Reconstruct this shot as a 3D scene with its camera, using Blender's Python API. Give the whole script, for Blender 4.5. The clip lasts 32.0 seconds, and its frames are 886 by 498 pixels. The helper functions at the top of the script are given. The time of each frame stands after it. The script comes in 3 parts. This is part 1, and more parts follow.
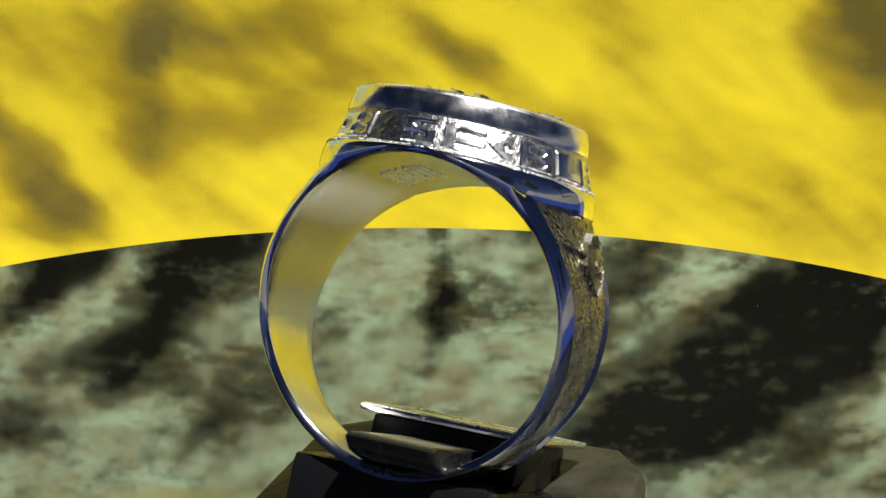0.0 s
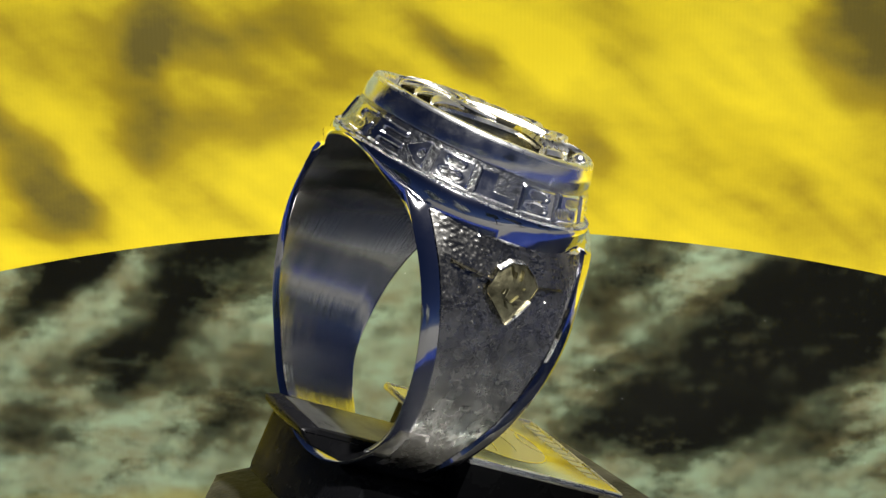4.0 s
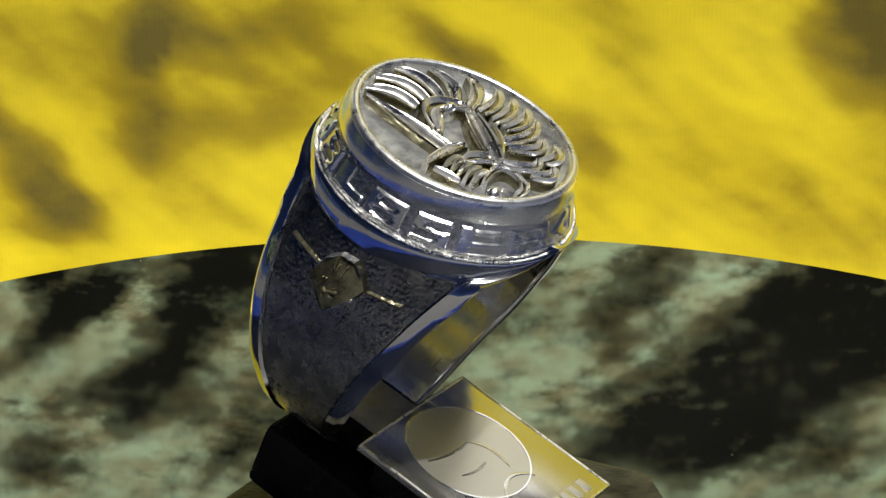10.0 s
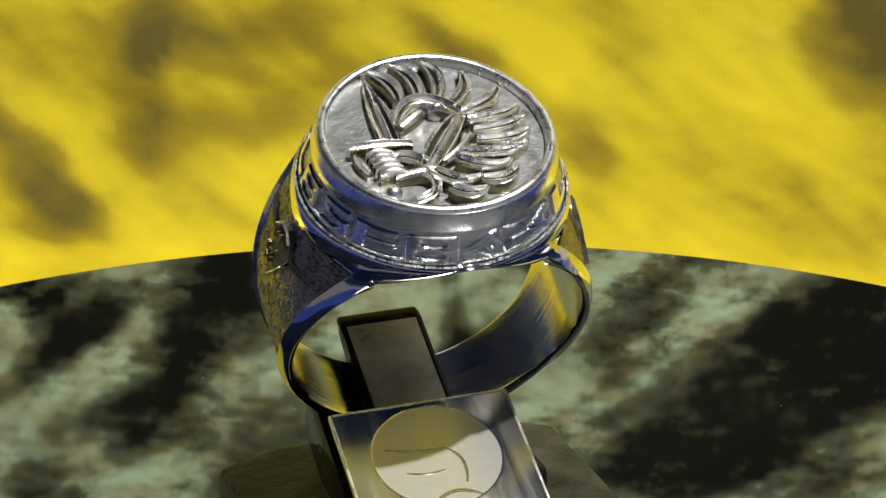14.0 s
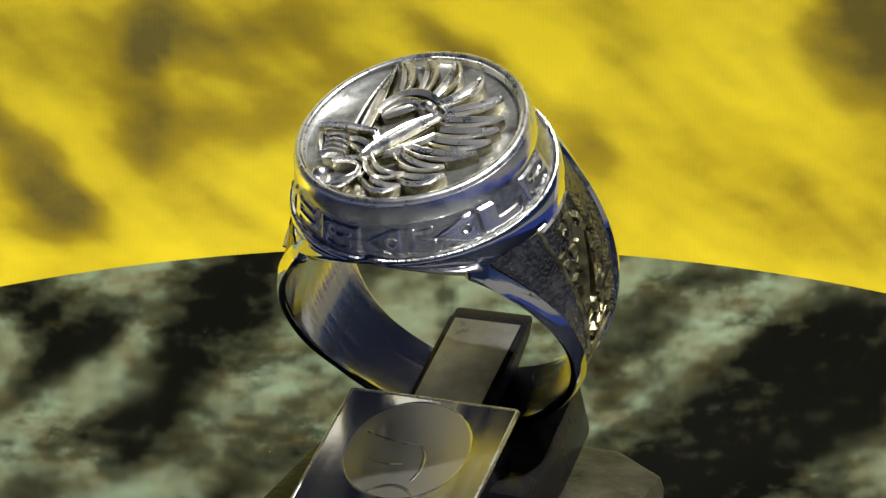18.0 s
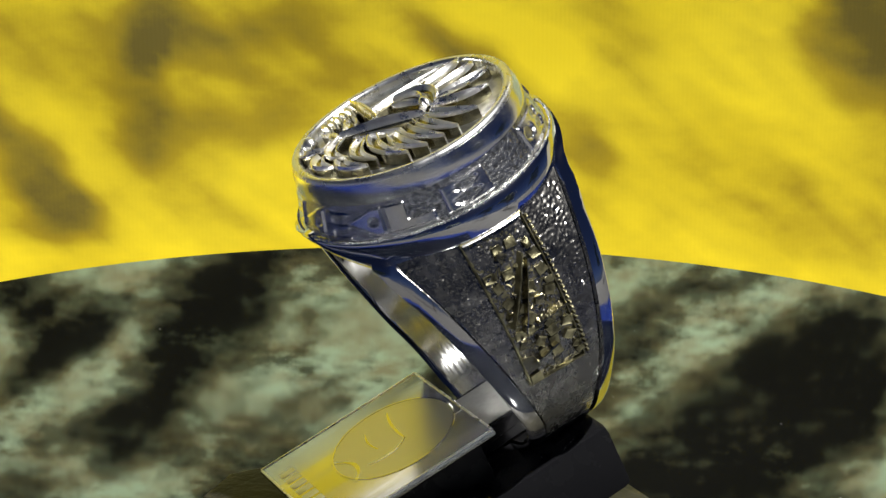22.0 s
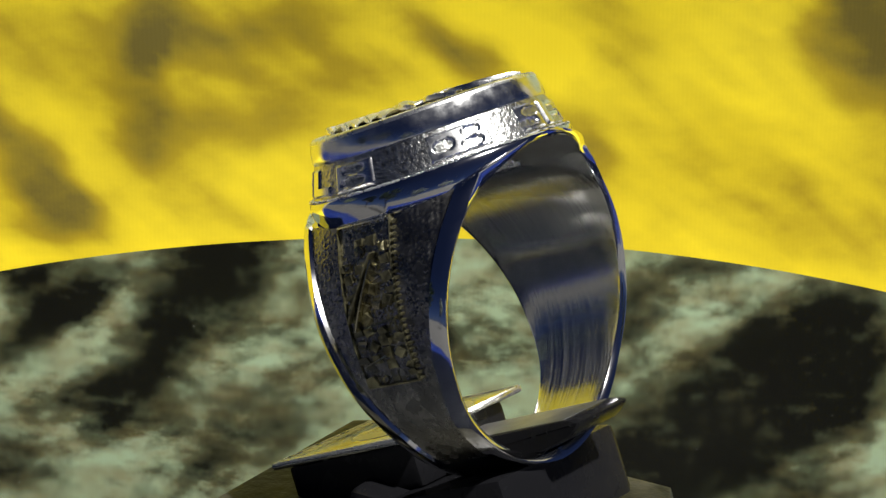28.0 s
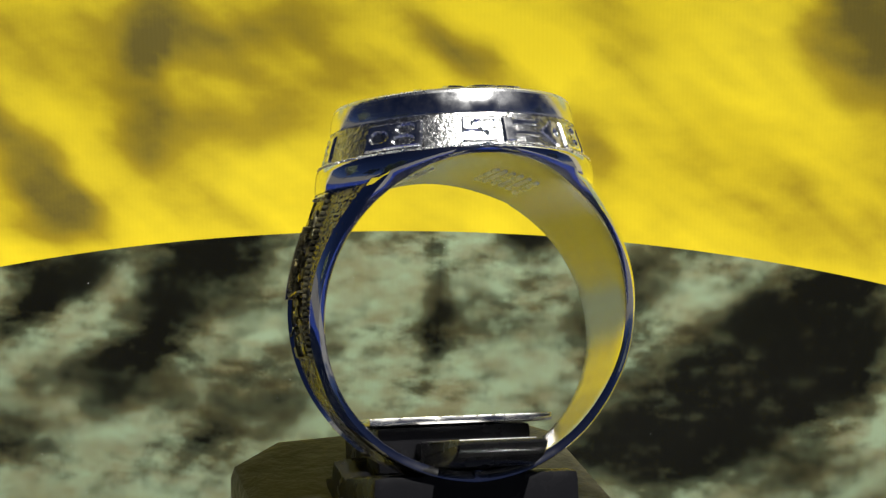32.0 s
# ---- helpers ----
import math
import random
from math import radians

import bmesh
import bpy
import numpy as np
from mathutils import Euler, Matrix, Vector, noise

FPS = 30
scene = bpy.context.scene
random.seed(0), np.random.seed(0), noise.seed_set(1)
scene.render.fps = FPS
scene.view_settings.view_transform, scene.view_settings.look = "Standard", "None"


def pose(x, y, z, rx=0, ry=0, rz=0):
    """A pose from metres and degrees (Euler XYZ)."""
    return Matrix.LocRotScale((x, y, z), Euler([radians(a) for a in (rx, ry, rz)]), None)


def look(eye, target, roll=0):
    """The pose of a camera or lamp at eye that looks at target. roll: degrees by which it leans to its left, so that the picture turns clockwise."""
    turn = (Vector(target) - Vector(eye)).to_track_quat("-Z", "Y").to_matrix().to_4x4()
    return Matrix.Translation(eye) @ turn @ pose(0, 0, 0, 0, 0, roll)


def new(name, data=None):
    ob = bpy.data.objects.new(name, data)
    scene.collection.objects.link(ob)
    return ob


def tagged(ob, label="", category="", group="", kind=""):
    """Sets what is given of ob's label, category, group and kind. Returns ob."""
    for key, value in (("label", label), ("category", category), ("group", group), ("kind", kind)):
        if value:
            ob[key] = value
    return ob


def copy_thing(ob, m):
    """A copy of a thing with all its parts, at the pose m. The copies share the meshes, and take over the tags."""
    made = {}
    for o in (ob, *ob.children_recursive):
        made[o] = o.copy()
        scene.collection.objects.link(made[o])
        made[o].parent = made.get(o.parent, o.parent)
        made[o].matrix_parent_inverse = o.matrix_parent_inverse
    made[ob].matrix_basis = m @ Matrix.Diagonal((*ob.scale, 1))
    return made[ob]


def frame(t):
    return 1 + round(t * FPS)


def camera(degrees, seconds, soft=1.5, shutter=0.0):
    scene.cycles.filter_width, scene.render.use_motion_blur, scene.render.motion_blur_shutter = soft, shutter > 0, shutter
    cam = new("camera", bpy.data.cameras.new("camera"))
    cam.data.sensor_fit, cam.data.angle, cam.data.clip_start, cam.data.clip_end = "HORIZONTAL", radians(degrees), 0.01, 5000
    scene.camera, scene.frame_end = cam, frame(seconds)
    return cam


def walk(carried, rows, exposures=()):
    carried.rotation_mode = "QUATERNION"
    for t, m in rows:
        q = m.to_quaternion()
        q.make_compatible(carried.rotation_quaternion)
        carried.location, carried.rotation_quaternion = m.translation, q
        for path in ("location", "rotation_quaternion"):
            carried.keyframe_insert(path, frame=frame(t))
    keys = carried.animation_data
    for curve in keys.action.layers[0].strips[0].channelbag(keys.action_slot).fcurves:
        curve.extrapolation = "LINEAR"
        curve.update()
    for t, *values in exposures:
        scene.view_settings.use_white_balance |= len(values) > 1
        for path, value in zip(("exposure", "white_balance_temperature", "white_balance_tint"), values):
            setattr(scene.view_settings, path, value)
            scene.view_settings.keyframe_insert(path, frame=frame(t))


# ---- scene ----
# ---------------------------------------------------------------- camera
MM = 0.001                       # the place is laid out in millimetres
cam = camera(20.0, 32.0, soft=1.4)
EYE = Vector((-0.11, -166.6, 57.37)) * MM
walk(cam, [(0.0, look(EYE, Vector((-0.11, 0, 0)) * MM)), (32.0, look(EYE, Vector((-0.11, 0, 0)) * MM))],
     exposures=((0.0, 0.9), (7.0, 0.88), (9.0, 0.84), (10.0, 0.7), (11.0, 0.57), (12.0, 0.62), (13.0, 0.66), (17.0, 0.69), (19.0, 0.68), (20.0, 0.64),
                (22.0, 0.8), (25.0, 0.84), (32.0, 0.86)))
SPIN = -10.163                   # degrees a second of the turntable
PIVOT = Vector((-0.217, 0, 0)) * MM
AXIS = Vector((0.0092, -0.0085, 1)).normalized()      # its axle leans by a hair

# ---------------------------------------------------------------- light
SUN_HEIGHT, SUN_SIDE = radians(65), radians(132)      # clear day, the sun behind the camera
world = bpy.data.worlds.new("world")
scene.world = world
world.use_nodes = True
sky = world.node_tree.nodes.new("ShaderNodeTexSky")
sky.sky_type, sky.sun_disc = "NISHITA", False
sky.sun_elevation, sky.sun_rotation = SUN_HEIGHT, SUN_SIDE
sky.altitude, sky.air_density, sky.dust_density, sky.ozone_density = 2500, 0.45, 2.5, 3.0
deep = world.node_tree.nodes.new("ShaderNodeMix")          # a deep, dry blue
deep.data_type, deep.blend_type = "RGBA", "MULTIPLY"
deep.inputs[0].default_value = 1.0
deep.inputs[7].default_value = (0.2, 0.21, 0.3, 1)
world.node_tree.links.new(sky.outputs[0], deep.inputs[6])
world.node_tree.links.new(deep.outputs[2], world.node_tree.nodes["Background"].inputs[0])
world.node_tree.nodes["Background"].inputs[1].default_value = 0.032

sun = bpy.data.lights.new("sun", "SUN")
sun.energy, sun.angle, sun.color = 4.6, radians(1.5), (1.0, 0.98, 0.93)
sun_ob = new("sun", sun)
sun_ob.matrix_world = look((math.sin(SUN_SIDE) * math.cos(SUN_HEIGHT), math.cos(SUN_SIDE) * math.cos(SUN_HEIGHT), math.sin(SUN_HEIGHT)), (0, 0, 0))


# ---------------------------------------------------------------- materials
def material(name, base=(0.8, 0.8, 0.8), rough=0.5, metal=0.0):
    mat = bpy.data.materials.new(name)
    mat.use_nodes = True
    sh = mat.node_tree.nodes["Principled BSDF"]
    sh.inputs["Base Color"].default_value = (*base, 1)
    sh.inputs["Roughness"].default_value = rough
    sh.inputs["Metallic"].default_value = metal
    return mat, mat.node_tree.nodes, mat.node_tree.links, sh


def noise_node(nodes, links, scale, detail=4.0, rough=0.6, coords="Object", stretch=None):
    co = nodes.new("ShaderNodeTexCoord")
    nz = nodes.new("ShaderNodeTexNoise")
    nz.inputs["Scale"].default_value = scale
    nz.inputs["Detail"].default_value = detail
    nz.inputs["Roughness"].default_value = rough
    if stretch:
        mp = nodes.new("ShaderNodeMapping")
        mp.inputs["Scale"].default_value = stretch
        links.new(co.outputs[coords], mp.inputs[0])
        links.new(mp.outputs[0], nz.inputs["Vector"])
    else:
        links.new(co.outputs[coords], nz.inputs["Vector"])
    return nz


def ramp(nodes, links, src, stops):
    r = nodes.new("ShaderNodeValToRGB")
    els = r.color_ramp.elements
    while len(els) < len(stops):
        els.new(0.5)
    for el, (p, c) in zip(els, stops):
        el.position, el.color = p, (*c, 1)
    links.new(src, r.inputs[0])
    return r


def bump(nodes, links, src, sh, strength, dist):
    b = nodes.new("ShaderNodeBump")
    b.inputs["Strength"].default_value = strength
    b.inputs["Distance"].default_value = dist
    links.new(src, b.inputs["Height"])
    links.new(b.outputs[0], sh.inputs["Normal"])
    return b


def grey(v):
    return (v, v, v)


# polished silver: mirror gloss with faint smears
SILVER, n, l, sh = material("polished_silver", (0.86, 0.86, 0.87), 0.08, 1.0)
nz = noise_node(n, l, 260, 5)
rp = ramp(n, l, nz.outputs[0], [(0.3, grey(0.04)), (0.75, grey(0.13))])
l.new(rp.outputs[0], sh.inputs["Roughness"])
bump(n, l, noise_node(n, l, 320, 2).outputs[0], sh, 0.12, 0.0002)

# silver of the hole, brushed round the finger
BRUSHED, n, l, sh = material("brushed_silver", (0.68, 0.68, 0.67), 0.2, 1.0)
nz = noise_node(n, l, 4200, 3, stretch=(0.03, 1.0, 0.03))
rp = ramp(n, l, nz.outputs[0], [(0.3, grey(0.1)), (0.7, grey(0.22))])
l.new(rp.outputs[0], sh.inputs["Roughness"])
sh.inputs["Anisotropic"].default_value = 0.85
sh.inputs["Anisotropic Rotation"].default_value = 0.25
round_hole = n.new("ShaderNodeTangent")
round_hole.direction_type, round_hole.axis = "RADIAL", "Y"
l.new(round_hole.outputs[0], sh.inputs["Tangent"])
bump(n, l, nz.outputs[0], sh, 0.45, 0.00005)

# cast silver of the raised figures, a little dark oxide in the pores
RELIEF, n, l, sh = material("cast_silver", (0.9, 0.89, 0.86), 0.18, 1.0)
nz = noise_node(n, l, 500, 6)
rp = ramp(n, l, nz.outputs[0], [(0.28, (0.78, 0.77, 0.73)), (0.5, (0.97, 0.96, 0.94))])
l.new(rp.outputs[0], sh.inputs["Base Color"])
rp = ramp(n, l, nz.outputs[0], [(0.3, grey(0.4)), (0.7, grey(0.17))])
l.new(rp.outputs[0], sh.inputs["Roughness"])
bump(n, l, noise_node(n, l, 1300, 4).outputs[0], sh, 0.4, 0.00014)

# dim olive silver: shade and dark reflections of the figures' hollows put into colour
DIM_SILVER, n, l, sh = material("dim_olive_silver", (0.35, 0.34, 0.27), 0.2, 1.0)
nz = noise_node(n, l, 700, 6)
rp = ramp(n, l, nz.outputs[0], [(0.3, (0.12, 0.11, 0.06)), (0.7, (0.58, 0.53, 0.36))])
l.new(rp.outputs[0], sh.inputs["Base Color"])
rp = ramp(n, l, nz.outputs[0], [(0.3, grey(0.28)), (0.7, grey(0.14))])
l.new(rp.outputs[0], sh.inputs["Roughness"])
bump(n, l, noise_node(n, l, 1200, 3).outputs[0], sh, 0.3, 0.0001)

# matt grained silver of the sunk face
FACE, n, l, sh = material("matt_grained_silver", (0.85, 0.85, 0.83), 0.42, 1.0)
nz = noise_node(n, l, 420, 6)
rp = ramp(n, l, nz.outputs[0], [(0.34, (0.1, 0.1, 0.098)), (0.62, (0.66, 0.67, 0.66))])
l.new(rp.outputs[0], sh.inputs["Base Color"])
rp = ramp(n, l, nz.outputs[0], [(0.3, grey(0.46)), (0.7, grey(0.3))])
l.new(rp.outputs[0], sh.inputs["Roughness"])
bump(n, l, noise_node(n, l, 2200, 3).outputs[0], sh, 0.45, 0.0001)

# silver of the worn rim
RIM, n, l, sh = material("worn_rim_silver", (0.92, 0.92, 0.91), 0.16, 1.0)
nz = noise_node(n, l, 900, 5)
rp = ramp(n, l, nz.outputs[0], [(0.3, grey(0.22)), (0.7, grey(0.36))])
l.new(rp.outputs[0], sh.inputs["Roughness"])
bump(n, l, nz.outputs[0], sh, 0.25, 0.0001)

# letters: polished, a little worn
LETTER, n, l, sh = material("letter_silver", (0.88, 0.88, 0.88), 0.14, 1.0)
nz = noise_node(n, l, 700, 5)
rp = ramp(n, l, nz.outputs[0], [(0.3, grey(0.12)), (0.7, grey(0.28))])
l.new(rp.outputs[0], sh.inputs["Roughness"])
bump(n, l, nz.outputs[0], sh, 0.15, 0.0001)

# grained silver between the letters
GRAIN, n, l, sh = material("grained_silver", (0.8, 0.8, 0.8), 0.26, 1.0)
nz = noise_node(n, l, 3200, 3)
rp = ramp(n, l, nz.outputs[0], [(0.3, (0.2, 0.2, 0.19)), (0.62, (0.74, 0.74, 0.72))])
l.new(rp.outputs[0], sh.inputs["Base Color"])
bump(n, l, nz.outputs[0], sh, 0.55, 0.00016)

# blackened, hammered side panels
OXIDE, n, l, sh = material("oxidised_silver", (0.2, 0.2, 0.22), 0.24, 1.0)
nz = noise_node(n, l, 420, 5)
rp = ramp(n, l, nz.outputs[0], [(0.3, (0.15, 0.147, 0.14)), (0.7, (0.34, 0.33, 0.31))])
l.new(rp.outputs[0], sh.inputs["Base Color"])
rp = ramp(n, l, noise_node(n, l, 900, 4).outputs[0], [(0.3, grey(0.2)), (0.7, grey(0.33))])
l.new(rp.outputs[0], sh.inputs["Roughness"])
bump(n, l, noise_node(n, l, 1500, 3).outputs[0], sh, 0.3, 0.0001)

# darker metal of the figures on the panels
DARK, n, l, sh = material("dark_brassy_silver", (0.3, 0.28, 0.2), 0.45, 1.0)
nz = noise_node(n, l, 900, 6)
rp = ramp(n, l, nz.outputs[0], [(0.32, (0.035, 0.032, 0.02)), (0.65, (0.27, 0.25, 0.15))])
l.new(rp.outputs[0], sh.inputs["Base Color"])
bump(n, l, nz.outputs[0], sh, 0.5, 0.0002)

# chromed plate of the clip
PLATE, n, l, sh = material("chromed_plate", (0.74, 0.73, 0.69), 0.1, 1.0)
nz = noise_node(n, l, 700, 4, stretch=(1.0, 0.05, 1.0))
rp = ramp(n, l, nz.outputs[0], [(0.35, grey(0.12)), (0.75, grey(0.32))])
l.new(rp.outputs[0], sh.inputs["Roughness"])
bump(n, l, nz.outputs[0], sh, 0.12, 0.0001)

FROST, n, l, sh = material("etched_metal", (0.7, 0.69, 0.65), 0.3, 1.0)
bump(n, l, noise_node(n, l, 2500, 3).outputs[0], sh, 0.08, 0.0001)

# black moulded plastic of the clip
BLACK, n, l, sh = material("black_plastic", (0.006, 0.006, 0.007), 0.2)
sh.inputs["Specular IOR Level"].default_value = 0.1
nz = noise_node(n, l, 300, 5)
rp = ramp(n, l, nz.outputs[0], [(0.3, grey(0.16)), (0.7, grey(0.34))])
l.new(rp.outputs[0], sh.inputs["Roughness"])
bump(n, l, nz.outputs[0], sh, 0.2, 0.0003)

# worn grey metal of the tongue
TONGUE, n, l, sh = material("worn_grey_tongue", (0.4, 0.4, 0.4), 0.4, 1.0)
nz = noise_node(n, l, 260, 6)
rp = ramp(n, l, nz.outputs[0], [(0.34, (0.02, 0.02, 0.02)), (0.4, (0.24, 0.24, 0.24)), (0.75, (0.46, 0.46, 0.45))])
l.new(rp.outputs[0], sh.inputs["Base Color"])
bump(n, l, nz.outputs[0], sh, 0.2, 0.0003)

# smoky clear plastic of the foot
SMOKE, n, l, sh = material("smoky_plastic", (0.4, 0.38, 0.28), 0.36)
sh.inputs["Specular IOR Level"].default_value = 0.12
nz = noise_node(n, l, 240, 5)
rp = ramp(n, l, nz.outputs[0], [(0.35, (0.006, 0.006, 0.005)), (0.7, (0.045, 0.042, 0.03))])
l.new(rp.outputs[0], sh.inputs["Base Color"])
sh.inputs["Transmission Weight"].default_value = 0.1
bump(n, l, nz.outputs[0], sh, 0.5, 0.0008)

# mirror top of the turntable
MIRROR, n, l, sh = material("dark_mirror", (0.52, 0.535, 0.52), 0.02, 1.0)
nz = noise_node(n, l, 60, 6)
rp = ramp(n, l, nz.outputs[0], [(0.35, grey(0.015)), (0.8, grey(0.07))])
l.new(rp.outputs[0], sh.inputs["Roughness"])

DUST, n, l, sh = material("dust", (0.75, 0.75, 0.72), 0.8)

# printed camouflage cloth
CLOTH, n, l, sh = material("camouflage_cloth", (0.8, 0.6, 0.05), 0.75)
at = n.new("ShaderNodeAttribute")
at.attribute_name = "print_and_shade"
az = n.new("ShaderNodeAttribute")
az.attribute_name = "print_green"
total = at.outputs["Fac"]
# the broadest noise also paints in the soft light and dark of folds
for scale, detail, gain in ((28, 4, 0.5), (120, 4, 0.2), (420, 4, 0.1)):
    nz = noise_node(n, l, scale, detail, 0.65, stretch=(1.0, 1.0, 1.6))
    mx = n.new("ShaderNodeMath")
    mx.operation = "MULTIPLY_ADD"
    l.new(nz.outputs[0], mx.inputs[0])
    mx.inputs[1].default_value = gain
    mx.inputs[2].default_value = -gain / 2
    ad = n.new("ShaderNodeMath")
    ad.operation = "ADD"
    l.new(total, ad.inputs[0])
    l.new(mx.outputs[0], ad.inputs[1])
    total = ad.outputs[0]
wv = n.new("ShaderNodeTexWave")          # knitted ribs
wv.inputs["Scale"].default_value = 500
wv.inputs["Distortion"].default_value = 1.2
wv.inputs["Detail"].default_value = 1.0
co = n.new("ShaderNodeTexCoord")
l.new(co.outputs["Object"], wv.inputs["Vector"])
ribs = n.new("ShaderNodeMath")
ribs.operation = "MULTIPLY_ADD"
l.new(wv.outputs["Fac"], ribs.inputs[0])
ribs.inputs[1].default_value = -0.007
l.new(total, ribs.inputs[2])
total = ribs.outputs[0]
yel = ramp(n, l, total, [(0.0, (0.78, 0.65, 0.036)), (0.3, (0.6, 0.495, 0.032)), (0.6, (0.34, 0.265, 0.025)), (1.0, (0.125, 0.105, 0.032))])
tone = noise_node(n, l, 140, 5, 0.6, stretch=(1.0, 1.0, 2.2))
pale = ramp(n, l, tone.outputs[0], [(0.36, (0.4, 0.39, 0.23)), (0.62, (0.56, 0.72, 0.5))])
mid = ramp(n, l, tone.outputs[0], [(0.36, (0.16, 0.145, 0.07)), (0.62, (0.15, 0.18, 0.11))])
sparkle = noise_node(n, l, 260, 4, 0.6, stretch=(1.0, 1.0, 2.2))
add = n.new("ShaderNodeMath")
add.operation = "MULTIPLY_ADD"
l.new(sparkle.outputs[0], add.inputs[0])
add.inputs[1].default_value = 1.25
add.inputs[2].default_value = -0.66
both = n.new("ShaderNodeMath")
both.operation = "ADD"
l.new(total, both.inputs[0])
l.new(add.outputs[0], both.inputs[1])
total = both.outputs[0]
fall = ramp(n, l, total, [(0.05, grey(0.0)), (0.4, grey(1.0))])
fall2 = ramp(n, l, total, [(0.35, grey(0.0)), (0.85, grey(1.0))])
g1 = n.new("ShaderNodeMix")
g1.data_type = "RGBA"
l.new(fall.outputs[0], g1.inputs[0])
l.new(pale.outputs[0], g1.inputs[6])
l.new(mid.outputs[0], g1.inputs[7])
grn = n.new("ShaderNodeMix")
grn.data_type = "RGBA"
l.new(fall2.outputs[0], grn.inputs[0])
l.new(g1.outputs[2], grn.inputs[6])
grn.inputs[7].default_value = (0.009, 0.009, 0.006, 1)
sh.inputs["Specular IOR Level"].default_value = 0.05
mix = n.new("ShaderNodeMix")
mix.data_type = "RGBA"
l.new(az.outputs["Fac"], mix.inputs[0])
l.new(yel.outputs[0], mix.inputs[6])
l.new(grn.outputs[2], mix.inputs[7])
l.new(mix.outputs[2], sh.inputs["Base Color"])
bump(n, l, wv.outputs[0], sh, 0.02, 0.0003)

PALE_PAINT, n, l, sh = material("pale_reflector_paint", (0.78, 0.77, 0.74), 0.85)
nz = noise_node(n, l, 6, 6)
rp = ramp(n, l, nz.outputs[0], [(0.3, (0.8, 0.79, 0.74)), (0.7, (0.88, 0.87, 0.83))])
l.new(rp.outputs[0], sh.inputs["Base Color"])
CREAM, n, l, sh = material("cream_render", (0.6, 0.55, 0.38), 0.9)
nz = noise_node(n, l, 8, 6)
rp = ramp(n, l, nz.outputs[0], [(0.3, (0.5, 0.45, 0.3)), (0.7, (0.64, 0.59, 0.42))])
l.new(rp.outputs[0], sh.inputs["Base Color"])
PAVING, n, l, sh = material("terrace_paving", (0.15, 0.14, 0.12), 0.8)
nz = noise_node(n, l, 5, 7)
rp = ramp(n, l, nz.outputs[0], [(0.3, (0.02, 0.02, 0.021)), (0.7, (0.06, 0.058, 0.055))])
l.new(rp.outputs[0], sh.inputs["Base Color"])
LEAF, n, l, sh = material("dark_leaves", (0.035, 0.06, 0.02), 0.5)
nz = noise_node(n, l, 3, 4)
rp = ramp(n, l, nz.outputs[0], [(0.3, (0.02, 0.035, 0.012)), (0.7, (0.06, 0.09, 0.03))])
l.new(rp.outputs[0], sh.inputs["Base Color"])
BARK, n, l, sh = material("tree_bark", (0.1, 0.07, 0.05), 0.9)
nz = noise_node(n, l, 12, 6, stretch=(1, 1, 0.2))
rp = ramp(n, l, nz.outputs[0], [(0.3, (0.05, 0.035, 0.025)), (0.7, (0.14, 0.1, 0.07))])
l.new(rp.outputs[0], sh.inputs["Base Color"])
bump(n, l, nz.outputs[0], sh, 0.6, 0.02)
WOOD, n, l, sh = material("table_wood", (0.15, 0.09, 0.05), 0.45)
nz = noise_node(n, l, 30, 6, stretch=(1, 8, 1))
rp = ramp(n, l, nz.outputs[0], [(0.3, (0.08, 0.045, 0.025)), (0.7, (0.22, 0.13, 0.07))])
l.new(rp.outputs[0], sh.inputs["Base Color"])


# navy put on the unseen table to stand in for reflected blue sky
NAVY, n, l, sh = material("navy_for_reflections", (0.01, 0.02, 0.12), 0.2)
nz = noise_node(n, l, 25, 6)
rp = ramp(n, l, nz.outputs[0], [(0.3, (0.006, 0.012, 0.08)), (0.7, (0.014, 0.028, 0.15))])
l.new(rp.outputs[0], sh.inputs["Base Color"])


# ---------------------------------------------------------------- mesh tools (millimetres in, metres out)
def part(name, bm, mat, parent=None, label="", smooth=True):
    me = bpy.data.meshes.new(name)
    bmesh.ops.recalc_face_normals(bm, faces=bm.faces)
    for v in bm.verts:
        v.co *= MM
    for f in bm.faces:
        f.smooth = smooth
    bm.to_mesh(me)
    bm.free()
    me.materials.append(mat)
    if smooth:
        me.set_sharp_from_angle(angle=radians(35))
    ob = new(name, me)
    if parent:
        ob.parent = parent
    if label:
        ob["label"] = label
    return ob


def box(x0, x1, y0, y1, z0, z1, bevel=0.0, bm=None, seg=2):
    own = bm is None
    bm = bmesh.new() if own else bm
    vs = [bm.verts.new((x, y, z)) for x in (x0, x1) for y in (y0, y1) for z in (z0, z1)]
    fs = [bm.faces.new([vs[i] for i in q]) for q in
          ((0, 1, 3, 2), (4, 6, 7, 5), (0, 4, 5, 1), (2, 3, 7, 6), (0, 2, 6, 4), (1, 5, 7, 3))]
    if bevel:
        es = {e for f in fs for e in f.edges}
        bmesh.ops.bevel(bm, geom=list(es), offset=bevel, segments=seg, affect="EDGES", profile=0.6)
    return bm


